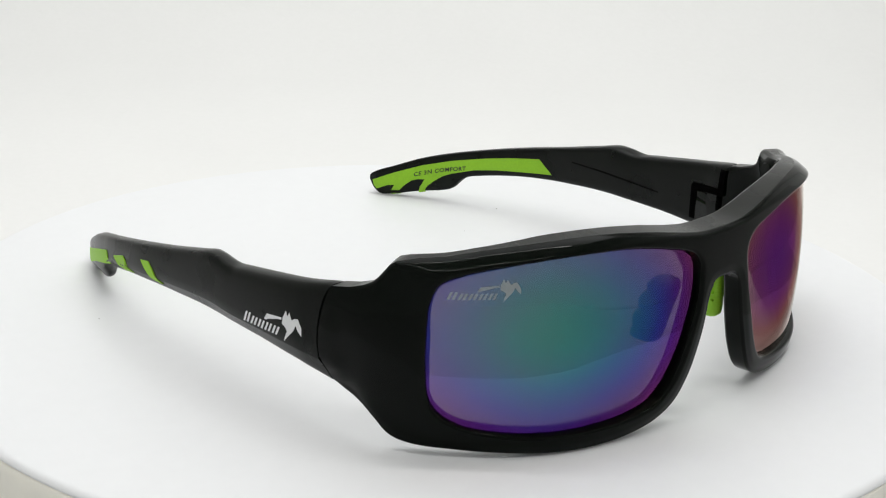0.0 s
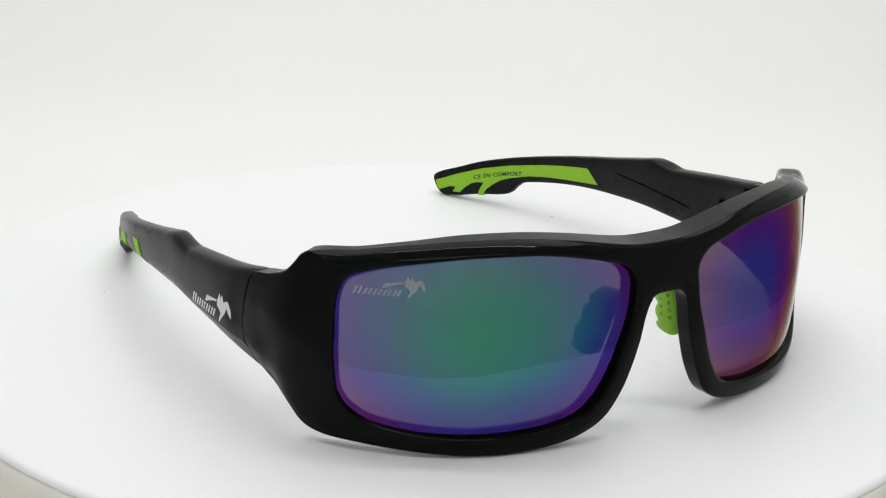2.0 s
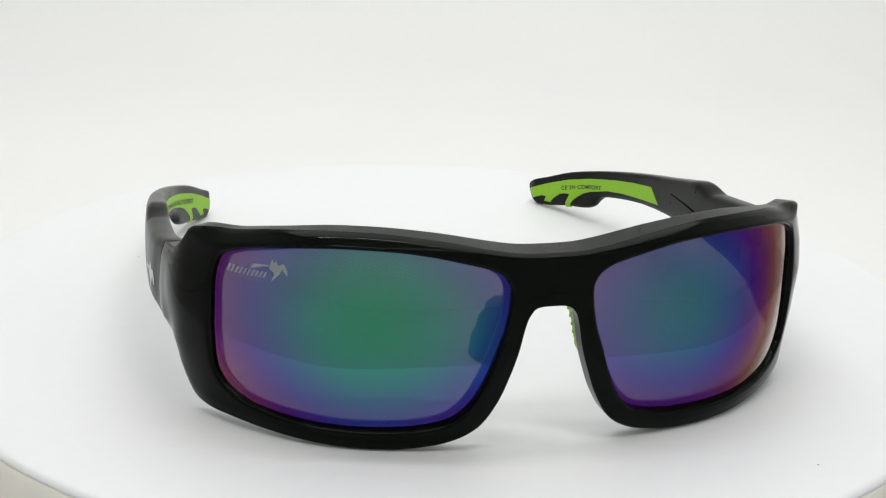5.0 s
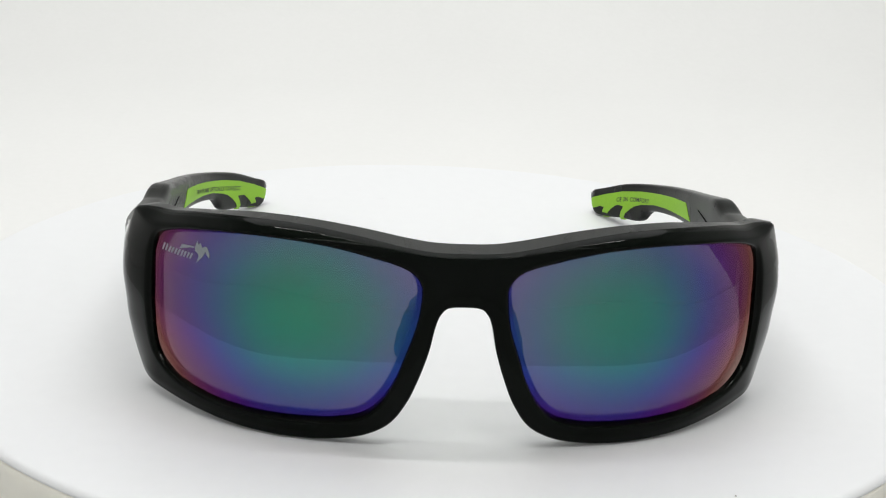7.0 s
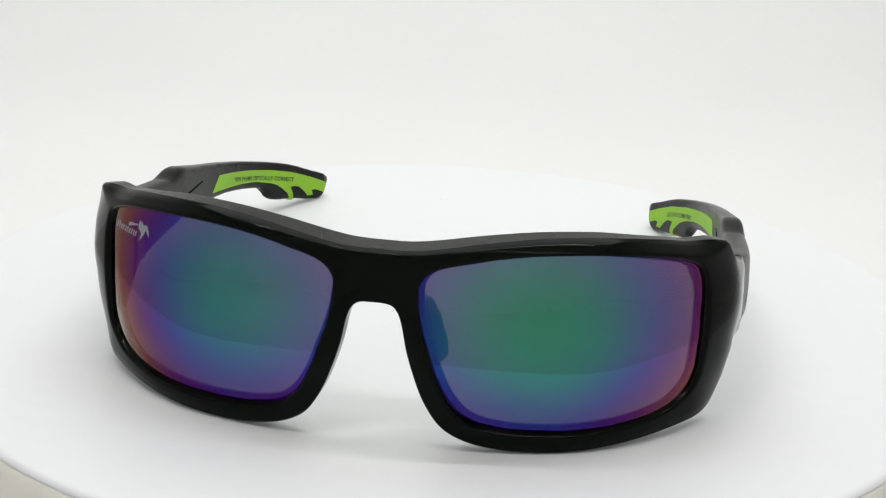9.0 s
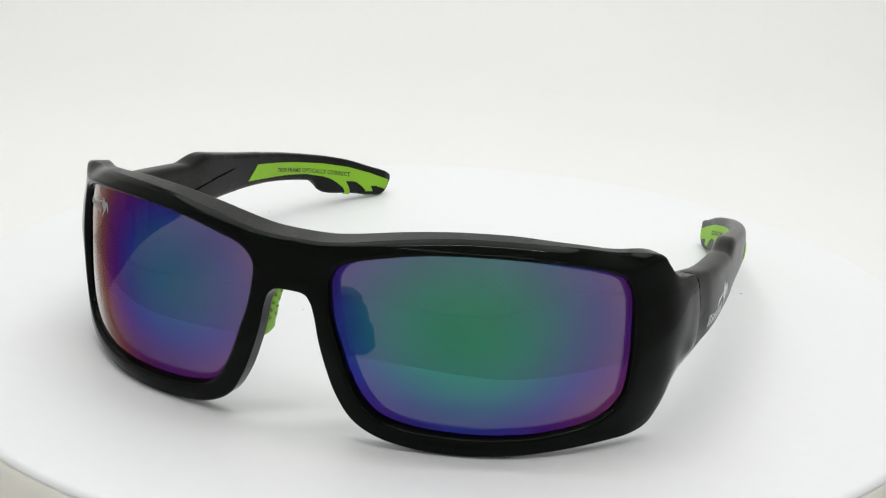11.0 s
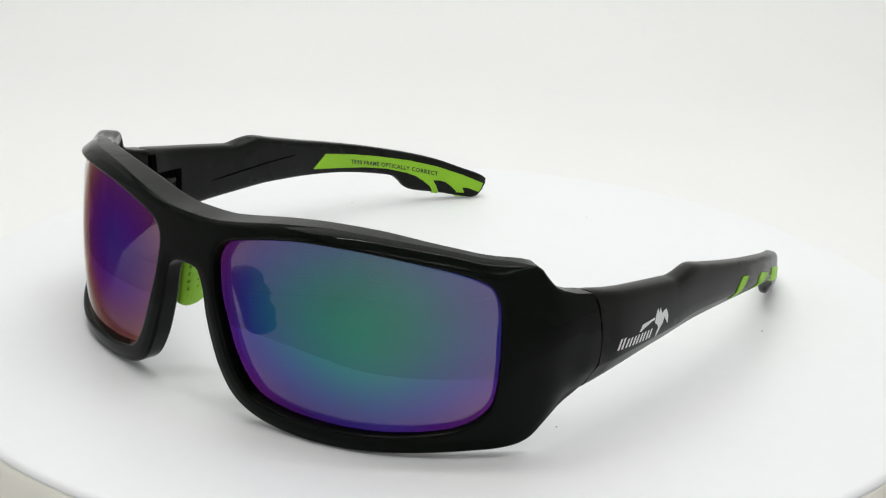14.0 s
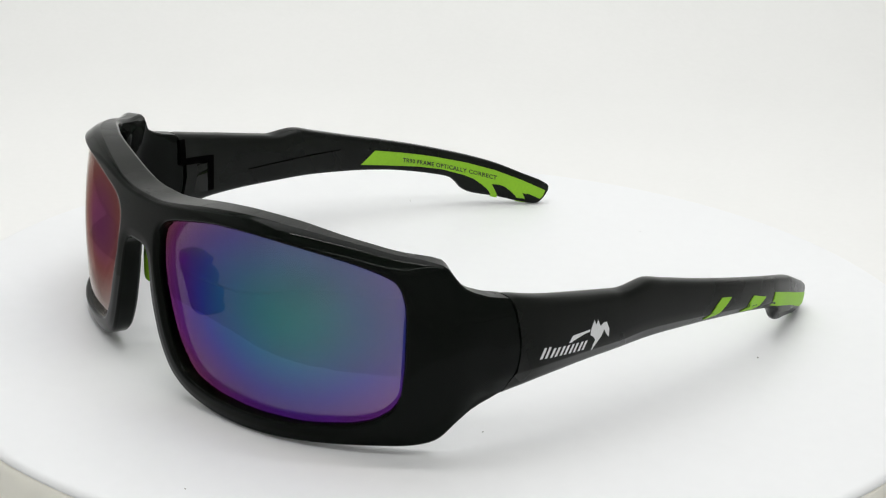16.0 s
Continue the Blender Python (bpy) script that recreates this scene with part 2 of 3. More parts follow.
turntable = new("turntable")
turntable.matrix_world = pose(0, 0, -0.0331)
tagged(turntable, "round white motorised display turntable with a slowly turning platter", "turntable")
R0 = 0.1254
edge = [(R0 - 0.0018 + 0.0018 * math.sin(a), 0.034 - 0.0018 + 0.0018 * math.cos(a)) for a in np.linspace(0, math.pi / 2, 8)]
platter = part("platter", lathe([(0, 0.034), (0.06, 0.034), (0.11, 0.034)] + edge[:-1] + [(R0 - 0.0005, 0.0318), (R0 - 0.0014, 0.0125), (0.05, 0.0125), (0, 0.0125)]), PLATTER, turntable, "smooth white round platter")
# ring added over the platter's side to carry the painted warm light
part("rim", lathe([(R0 - 0.001, 0.0322), (R0 - 0.0003, 0.0325), (R0 + 0.0001, 0.0318), (R0 + 0.0002, 0.030), (R0, 0.013), (R0 - 0.001, 0.012), (R0 - 0.002, 0.012), (R0 - 0.001, 0.0322)]), EDGE_LIGHT, platter, "side of the platter as its own ring, warm light painted in as cream")
part("base", lathe([(0, 0.0105), (0.112, 0.0105), (0.1135, 0.0095), (0.1135, 0.001), (0.1125, 0.0), (0, 0.0)]), PLATTER_SIDE, turntable, "cream white base")

# ---------------------------------------------------------------- the sunglasses (built in millimetres, nose towards -y)
glasses = new("sunglasses")
tagged(glasses, "black wraparound sports sunglasses with green-blue mirrored lenses and lime green rubber", "sunglasses")

# plan of the front: half curve from the nose to the hinge seam, as arc length -> (x, y)
def front_y(x):
    return -84.2 + 0.00257 * x ** 2 + 8.25e-7 * x ** 4 - 0.8 * np.exp(-((np.abs(x) - 45) / 15) ** 2)


_x = np.linspace(0, 62, 125)
_front = np.c_[_x, front_y(_x)]
_turn = spline([(_front[-9][0], _front[-9][1]), (62.0, _front[-1][1]), (67.1, -56.3), (70.2, -51.0), (71.6, -45.4), (72.6, -40.0), (73.0, -33.0)], 12)
PLAN = np.vstack([_front, _turn[13:]])
ARC = np.r_[0, np.cumsum(np.hypot(*np.diff(PLAN, axis=0).T))]


def at_x(x):
    return float(np.interp(x, PLAN[:, 0], ARC))


def at_y(y):
    return float(np.interp(y, PLAN[:, 1], ARC))


def front_place(s, z, depth):
    """Unrolled front (arc length, height, depth behind the face) -> glasses space, for the half with x >= 0."""
    s, z, depth = (np.asarray(v, float) for v in (s, z, depth))
    x, y = np.interp(s, ARC, PLAN[:, 0]), np.interp(s, ARC, PLAN[:, 1])
    e = 0.8
    tx = np.interp(s + e, ARC, PLAN[:, 0]) - np.interp(s - e, ARC, PLAN[:, 0])
    ty = np.interp(s + e, ARC, PLAN[:, 1]) - np.interp(s - e, ARC, PLAN[:, 1])
    tx = np.where(s < e, 1.0, tx)
    ty = np.where(s < e, 0.0, ty)
    n = np.hypot(tx, ty)
    bow = (z - 20.5) ** 2 / 250 * (1 - smooth_step(s, at_y(-60), at_y(-48)))
    return np.stack([x - ty / n * depth, y + tx / n * depth + bow, z], -1)


SEAM = [(33.5, -38.8), (29.5, -37.4), (24.4, -36.4), (19.6, -36.4), (15.8, -37.6), (12.6, -38.6)]
HOLE = [(63.1, 37.4), (61.2, 38.9), (56.5, 40.8), (43.7, 43.0), (30, 42.9), (19, 41.1), (11, 38.7), (8.7, 36.0), (8.7, 31.5), (9.5, 27), (11.2, 21.8), (13.4, 15.5),
        (16, 10.8), (19.4, 7.6), (25.5, 5.9), (35, 5.3), (44.5, 5.4), (53.5, 6.2), (60.4, 8.2), (64.0, 12.2), (65.0, 19), (65, 27), (64.5, 33.5)]
TOP = [(at_x(a), b) for a, b in ((0, 42.3), (6, 42.4), (11, 43.0), (22, 44.7), (33.5, 45.7), (45, 45.5), (56, 44.0), (63, 42.2))]
TOP += [(at_y(a), b) for a, b in ((-54.4, 41.5), (-52.7, 40.9), (-50.8, 39.0), (-48.2, 36.5), (-45, 34.9), (-41.0, 33.8), (-38.8, 33.5))]
LOW = [(at_y(a), b) for a, b in ((-38.6, 12.6), (-44.6, 10.4), (-48.8, 7.6), (-51.6, 5.1), (-53.6, 4.0), (-56, 3.4))]
LOW += [(at_x(a), b) for a, b in ((60, 2.6), (52, 1.9), (43, 1.3), (34, 1.1), (26, 1.6), (19, 3.2), (14.1, 6.2), (10.6, 11.5), (8.4, 17), (6.7, 22.5), (5.55, 28.0), (4.7, 30.3), (3.5, 31.55), (2.0, 31.95), (0, 32.0))]
OUTLINE = np.vstack([spline(TOP, 10), spline([(at_y(y), z) for z, y in SEAM[1:-1]], 8), spline(LOW, 10)])
MID = (at_x(37), 31.7)


def polar(line):
    a = np.arctan2(line[:, 1] - MID[1], line[:, 0] - MID[0])
    r = np.hypot(line[:, 0] - MID[0], line[:, 1] - MID[1])
    k = np.argsort(a)
    return np.r_[a[k] - 2 * np.pi, a[k], a[k] + 2 * np.pi], np.r_[r[k], r[k], r[k]]


def front_frame():
    """The one-piece front: a ring round each lens opening, joined at the bridge, with deep brow and end pieces."""
    hole = spline([(at_x(a), b) for a, b in HOLE], 10, True)
    close = np.c_[np.zeros(30), np.linspace(32.0, 42.3, 32)[1:-1]]
    ra, rr = polar(np.vstack([OUTLINE, close]))
    ha, hr = polar(hole)
    angles = np.sort(np.r_[np.linspace(-np.pi, np.pi, 250, endpoint=False), np.radians(np.linspace(163, 179.97, 40)), np.radians(np.linspace(179.4, 179.95, 14)), np.radians(np.linspace(-179.98, -178.9, 20)), np.radians(np.linspace(-178.8, -150, 60)),
                           [math.atan2(z - MID[1], -MID[0]) for z in (32.0, 42.3)],
                           [math.atan2(z - MID[1], at_y(y) - MID[0]) for z, y in (SEAM[0], SEAM[-1])]])
    ro, ri = np.interp(angles, ra, rr), np.interp(angles, ha, hr)
    lo, hi = (math.atan2(z - MID[1], -MID[0]) for z in (42.3, 32.0))
    on_axis = (angles >= lo - 1e-9) & (angles <= hi + 1e-9)
    ro = np.where(on_axis, -MID[0] / np.cos(angles), ro)
    steps = np.array([0, .02, .05, .1, .17, .25, .33, .41, .5, .58, .66, .73, .79, .84, .88, .91, .935, .955, .972, .986, 1.0])
    n, k = len(angles), len(steps)
    rad = ri[:, None] + (ro - ri)[:, None] * steps
    s = MID[0] + rad * np.cos(angles)[:, None]
    z = MID[1] + rad * np.sin(angles)[:, None]
    s[np.abs(s) < 0.02] = 0
    pts = np.c_[s.ravel(), z.ravel()]
    d_out = distance_to(pts, OUTLINE, False).reshape(n, k)
    d_in = distance_to(pts, hole, True).reshape(n, k)
    side = smooth_step(s, at_y(-50), at_y(-42))
    brow = smooth_step(z, 30, 39) * (1 - side)
    # front face: a crisp brow facet that widens from the bridge outwards, a small round at the outline, a lip at the lens
    facet = (0.35 + 1.75 * smooth_step(s, 8, 40)) * brow * (1 - smooth_step(s, at_y(-60), at_y(-53)))
    cham = 1.2 * 0.16 * np.log1p(np.exp(np.clip((facet - d_out) / 0.16, -30, 30))) * (facet > 0.01) + 0.25 * (1 - brow) * (1 - side) * (1 - smooth_step(d_out, 0.3, 2.4))
    cham += (0.5 + 0.2 * brow) * np.clip(1 - d_out / (0.6 + 0.15 * brow), 0, 1) ** 2 * (1 - np.exp(-(s / 9) ** 2 - ((z - 31) / 5) ** 2))
    lip = 0.55 * np.clip(1 - d_in / 0.7, 0, 1) ** 2
    bend = smooth_step(s, at_y(-61), at_y(-50)) * (1 - 0.6 * smooth_step(s, at_y(-46), at_y(-38)))
    corner = bend * (2.0 * (1 - smooth_step(z, 3, 18)) + 1.3 * smooth_step(z, 31, 40) - 0.7 * np.exp(-((z - 25.5) / 5.5) ** 2))
    flute = 1.3 * side * np.exp(-((z - 14.5 - 0.25 * (at_y(-35) - s)) / 2.2) ** 2) * smooth_step(s, at_y(-54), at_y(-38))
    # at the hinge seam the end piece takes the arm's own section
    seam = smooth_step(s, at_y(-47), at_y(-39.5))
    section = np.interp(z, [12.4, 13.4, 14.4, 15.8, 16.9, 17.5, 20.8, 24, 27.5, 30.5, 32, 33.2], [2.6, 2.0, 1.5, 0.8, 0.19, -0.12, -0.18, -0.18, 0, 0.19, 0.45, 0.9])
    side_form = flute + 1.3 * side * (1 - smooth_step(z, 11.5, 16.5)) + 0.5 * side * smooth_step(z, 31, 34) + corner
    face = cham * (1 - seam) + lip + (1 - seam) * side_form + seam * section - 0.25 * np.exp(-((s - 13) / 11) ** 2 - ((z - 9) / 10) ** 2)
    nose = np.exp(-((np.hypot(s - 9, (z - 17) * 0.6)) / 9) ** 2)
    thick = 4.4 + 3.7 * brow * (1 - 0.45 * smooth_step(s, 44, 62)) + 0.8 * nose + 1.5 * side
    back = thick - 0.8 * np.clip(1 - d_out / 0.8, 0, 1) ** 2 - 0.4 * np.clip(1 - d_in / 0.7, 0, 1) ** 2
    bm = bmesh.new()
    for mirror in (1, -1):
        loops = []
        for sheet in (face, back):
            q = front_place(s, z, sheet)
            q[..., 0] *= mirror
            q[..., 0][s == 0] = 0
            loops.append([[bm.verts.new(q[i, j] * MM) for j in range(k)] for i in range(n)])
        f, b = loops
        edge = []
        for i in range(n):
            near, far = f[i][-1].co, b[i][-1].co
            edge.append([f[i][-1], bm.verts.new(near.lerp(far, 0.05)), bm.verts.new(near.lerp(far, 0.95)), b[i][-1]])
        for i in range(n):
            i2 = (i + 1) % n
            for j in range(k - 1):
                bm.faces.new((f[i][j], f[i][j + 1], f[i2][j + 1], f[i2][j]))
                bm.faces.new((b[i][j], b[i2][j], b[i2][j + 1], b[i][j + 1]))
            bm.faces.new((f[i][0], f[i2][0], b[i2][0], b[i][0]))
            if not (s[i, -1] == 0 and s[i2, -1] == 0):
                for p, q in zip(edge[i], edge[i][1:]):
                    k2 = edge[i].index(p)
                    bm.faces.new((p, q, edge[i2][k2 + 1], edge[i2][k2])).material_index = int(z[i, -1] > 30 and k2 > 0)
    bmesh.ops.remove_doubles(bm, verts=bm.verts[:], dist=2e-6)
    bmesh.ops.recalc_face_normals(bm, faces=bm.faces[:])
    ob = part("front_frame", sharp(bm, 64), BLACK, glasses, "glossy black plastic one-piece front with a satin brow top")
    ob.data.materials.append(BLACK_SATIN)
    return ob


frame_ob = front_frame()


def lens_place(x, z, depth):
    return np.stack([x, front_y(x) + (z - 20.5) ** 2 / 250 + depth, z], -1)


def lens(sign):
    """A curved shield of even thickness, seated a little behind the rim."""
    hole = spline([(a, b) for a, b in HOLE], 8, True)
    mid = np.array([37.0, 23.0])
    bm = bmesh.new()
    n, rings = len(hole), 16
    sheets, inner = [], []
    for depth in (1.6, 3.3):
        centre = bm.verts.new(lens_place(mid[0], mid[1], depth) * (sign, 1, 1) * MM)
        rows = []
        for r in range(1, rings + 1):
            p = mid + (hole - mid) * (r / rings) * 1.018
            q = lens_place(p[:, 0], p[:, 1], depth) * (sign, 1, 1) * MM
            rows.append([bm.verts.new(v) for v in q])
        for k in range(n):
            made = [bm.faces.new((centre, rows[0][k], rows[0][(k + 1) % n]))]
            for a, b in zip(rows, rows[1:]):
                made.append(bm.faces.new((a[k], b[k], b[(k + 1) % n], a[(k + 1) % n])))
            if depth > 2:
                inner += made
        sheets.append(rows[-1])
    for k in range(n):
        inner.append(bm.faces.new((sheets[0][k], sheets[1][k], sheets[1][(k + 1) % n], sheets[0][(k + 1) % n])))
    for f in inner:
        f.material_index = 1
    bmesh.ops.recalc_face_normals(bm, faces=bm.faces[:])
    ob = part("lens", sharp(bm), LENS, glasses, "curved tinted lens with a green, blue and violet mirror coat")
    ob.data.materials.append(LENS_BACK)
    return ob


lenses = {sign: lens(sign) for sign in (-1, 1)}


def lens_seat(sign):
    """The narrow black ledge of the rim that the lens rests against from the front."""
    hole = spline([(a, b) for a, b in HOLE], 8, True)
    mid = np.array([37.0, 23.0])
    ray = hole - mid
    far = np.hypot(ray[:, 0], ray[:, 1])[:, None]
    bm = bmesh.new()
    loops = []
    for inset, depth in ((-0.6, 3.5), (0.7, 3.5), (0.9, 3.7), (0.9, 4.5), (-0.6, 4.5)):
        wide = 1 + 1.6 * np.clip(ray[:, :1] / far, 0, 1) ** 2 if inset > 0 else 1
        p = mid + ray * (1 - inset * wide / far)
        q = lens_place(p[:, 0], p[:, 1], depth) * (sign, 1, 1) * MM
        loops.append([bm.verts.new(v) for v in q])
    n = len(hole)
    for a, b in zip(loops, loops[1:] + loops[:1]):
        for k in range(n):
            bm.faces.new((a[k], a[(k + 1) % n], b[(k + 1) % n], b[k]))
    bmesh.ops.recalc_face_normals(bm, faces=bm.faces[:])
    return part("lens_seat", sharp(bm), BLACK_IN, frame_ob, "satin black ledge behind the lens edge")


for sign in (-1, 1):
    lens_seat(sign)

# ---------------------------------------------------------------- temples: stations along y
TEMPLE_X = curve_through([-39, -31, -24, -15, 0, 28, 40, 50, 63, 72, 79.5], [72.8, 74.0, 74.3, 74.1, 73.2, 70.4, 68.0, 65.2, 60.2, 55.8, 51.4])
TEMPLE_TOP = curve_through([-39, -33, -24, -12.5, -9.6, -8.6, -4.0, -2.4, 6, 15.6, 28.5, 44, 62, 71, 77.3, 79.2], [33.5, 32.4, 31.1, 29.5, 29.15, 29.25, 30.0, 30.1, 28.4, 26.1, 23.3, 19.7, 14.6, 10.7, 7.7, 6.0])
TEMPLE_LOW = curve_through([-39, -32, -25, -16.5, -7, 3, 16, 29, 46, 50.3, 52.7, 54.2, 56, 64.6, 72.7, 75.2, 77.8, 79.2], [12.3, 13.7, 14.6, 15.3, 15.7, 16.0, 15.5, 14.4, 11.5, 10.3, 8.4, 6.6, 5.5, 3.6, 1.5, 1.1, 2.8, 5.0])
THICK = curve_through([-39, -20, 0, 23, 50, 64, 76, 79.2], [6.2, 6.0, 5.4, 4.3, 3.6, 4.0, 3.5, 2.2])
SECTION = [(.55, 0), (.40, .015), (.33, .05), (.24, .10), (.13, .165), (.03, .215), (-.02, .245), (-.03, .40), (-.03, .55), (0, .72), (.03, .86), (.08, .93), (.17, .975), (.3, 1), (.7, 1),
           (.88, .985), (.97, .94), (1.0, .86), (1.02, .65), (1.02, .45), (1.0, .16), (.96, .07), (.88, .02), (.75, 0)]
SEAM_Y = curve_through([z for z, _ in SEAM[::-1]], [y for _, y in SEAM[::-1]])


def temple(sign):
    bm = bmesh.new()
    ys = np.r_[np.linspace(-38.8, -12, 22), np.linspace(-11.4, 4.6, 34), np.linspace(5.6, 48, 36), np.linspace(48.8, 58, 22), np.linspace(58.6, 76, 24), np.linspace(76.4, 79.2, 8)]
    rings = []
    for y in ys:
        top, low, th, x = (float(f(y)) for f in (TEMPLE_TOP, TEMPLE_LOW, THICK, TEMPLE_X))
        ring = []
        for a, h in SECTION:
            slant = y - 1.0 - 2.6 * a * math.exp(-((y + 3) / 8) ** 2)
            high = float(TEMPLE_TOP(slant)) - 0.55 * a * math.exp(-((y + 1) / 9) ** 2)
            z = low + (high - low) * h
            shift = (float(SEAM_Y(z)) + 38.8 + 0.55) * (1 - float(smooth_step(y, -38.8, -26)))
            ring.append(bm.verts.new(Vector((sign * (x - th * a), y + shift, z)) * MM))
        rings.append(ring)
    k = len(SECTION)
    for a, b in zip(rings, rings[1:]):
        for j in range(k):
            bm.faces.new((a[j], a[(j + 1) % k], b[(j + 1) % k], b[j]))
    bm.faces.new(rings[0])
    bm.faces.new(rings[-1][::-1])
    bmesh.ops.recalc_face_normals(bm, faces=bm.faces[:])
    return part("temple", sharp(bm, 55), BLACK_SATIN, glasses, "satin black arm bowed round towards its rubber tip")


temples = {sign: temple(sign) for sign in (-1, 1)}


def on_temple(sign, inner, y, z, proud):
    """A point on an arm's inner or outer face."""
    at = y
    for _ in range(3):
        at = y - (float(SEAM_Y(z)) + 38.95) * (1 - float(smooth_step(at, -38.8, -26)))
    at = max(at, -38.8)
    top, low, th, x = (float(f(at)) for f in (TEMPLE_TOP, TEMPLE_LOW, THICK, TEMPLE_X))
    h = min(max((z - low) / (top - low), 0.0), 1.0)
    if inner:
        a = float(np.interp(h, [0, .02, .07, .16, .45, .65, .86, .94, 1], [.75, .88, .96, 1, 1.02, 1.02, 1, .97, .88])) + proud / th
    else:
        a = float(np.interp(h, [0, .015, .05, .10, .165, .215, .245, .4, .55, .72, .86, .93, 1], [.5, .40, .33, .24, .13, .03, -.02, -.03, -.03, 0, .03, .08, .25])) - proud / th
    return Vector((sign * (x - th * a), y, z)) * MM


def flat_patch(outline, place, proud, sink=0.5, fine=1.2):
    """A thin patch with the given plane outline, laid on a curved face by place(u, v, proud)."""
    pts = []
    n = len(outline)
    for i in range(n):
        a, b = Vector(outline[i]), Vector(outline[(i + 1) % n])
        m = max(1, int((b - a).length / fine))
        pts += [a.lerp(b, t / m) for t in range(m)]
    bm = bmesh.new()
    flat = [bm.verts.new((p.x, p.y, 0)) for p in pts]
    bm.faces.new(flat)
    bmesh.ops.triangulate(bm, faces=bm.faces[:])
    long_edges = [e for e in bm.edges if e.calc_length() > 2.5 * fine]
    for _ in range(3):
        if not long_edges:
            break
        bmesh.ops.subdivide_edges(bm, edges=long_edges, cuts=1)
        bmesh.ops.triangulate(bm, faces=bm.faces[:])
        long_edges = [e for e in bm.edges if e.calc_length() > 2.5 * fine]
    rims = [e for e in bm.edges if e.is_boundary]
    ext = bmesh.ops.extrude_edge_only(bm, edges=rims)["geom"]
    low = {g for g in ext if isinstance(g, bmesh.types.BMVert)}
    for v in bm.verts:
        v.co = place(v.co.x, v.co.y, -sink if v in low else proud)
    bmesh.ops.recalc_face_normals(bm, faces=bm.faces[:])
    return sharp(bm, 40)


INSERT = [(25.6, 20.9), (36, 19.1), (43.8, 17.5), (54.6, 14.9), (63.2, 12.2), (71, 8.9), (78.0, 5.4), (77.4, 3.8), (76.4, 2.8), (75.2, 3.4), (73.2, 4.4), (71.3, 4.7),
          (72.0, 3.2), (72.6, 1.4), (70.2, 1.9), (69.6, 3.6), (68.2, 5.2), (66.2, 6.9), (64.4, 7.6), (62.3, 7.9), (63.3, 6.0), (64.6, 3.2), (62.9, 3.6), (61.4, 6.0),
          (59.3, 8.0), (57, 9.7), (54.2, 11.0), (47.3, 13.2), (39.8, 14.6), (30.6, 15.8), (21.0, 17.1)]
STRIPES = [[(28.6, 19.9), (25.0, 20.6), (23.6, 19.6), (22.0, 18.0), (19.8, 16.3), (23.2, 16.5), (25.4, 17.6), (27.2, 18.7)],
           [(45.2, 15.5), (39.0, 17.5), (37.6, 16.6), (36.2, 15.2), (34.4, 14.4), (39.6, 13.4), (42.2, 14.1)],
           [(50.6, 15.0), (60, 12.0), (70, 8.4), (78.2, 5.4), (77.0, 3.2), (72, 4.0), (62, 8.0), (55, 10.2), (49.4, 11.7)]]
for sign in (-1, 1):
    arm = temples[sign]
    part("rubber_insert", flat_patch(INSERT, lambda u, v, d: on_temple(sign, True, u, v, d), 0.14), GREEN, arm, "lime green rubber inlay with flame-shaped cut-outs")
    for shape in STRIPES:
        part("rubber_stripe", flat_patch(shape, lambda u, v, d: on_temple(sign, False, u, v, d), 0.24), GREEN, arm, "lime green rubber slash")


def text_on(name, words, length, place, mat, parent, label):
    """Lettering of the given length, laid flat on a face by place(u, v, proud)."""
    curve = bpy.data.curves.new(name, "FONT")
    curve.body, curve.size, curve.resolution_u, curve.offset = words, 1.0, 3, 0.022
    curve.space_character = 1.12
    ob = new(name, curve)
    bpy.context.view_layer.update()
    me = bpy.data.meshes.new_from_object(ob.evaluated_get(bpy.context.evaluated_depsgraph_get()))
    bpy.data.objects.remove(ob)
    bm = bmesh.new()
    bm.from_mesh(me)
    bpy.data.meshes.remove(me)
    x0, x1 = min(v.co.x for v in bm.verts), max(v.co.x for v in bm.verts)
    for v in bm.verts:
        v.co = place((v.co.x - x0) / (x1 - x0) * length, v.co.y, 0)
    return part(name, bm, mat, parent, label, smooth=False)


def inner_text(sign, words, y0, z0, y1, z1, high):
    """Words along an arm's inner face, from (y0, z0) to (y1, z1), following the inlay's sag."""
    length = math.hypot(y1 - y0, z1 - z0)

    def place(u, v, d):
        t = u / length
        sag = 0.35 * 4 * t * (1 - t)
        return on_temple(sign, True, y0 + (y1 - y0) * t, z0 + (z1 - z0) * t + sag + v * high, 0.19)
    text_on("printed_text", words, length, place, BLACK_INK, temples[sign], "small black print on the green inlay")


inner_text(1, "CE 3N COMFORT", 65.5, 8.3, 50.0, 12.7, 1.8)
inner_text(-1, "TR90 FRAME OPTICALLY CORRECT", 34.8, 16.5, 63.6, 9.2, 1.8)


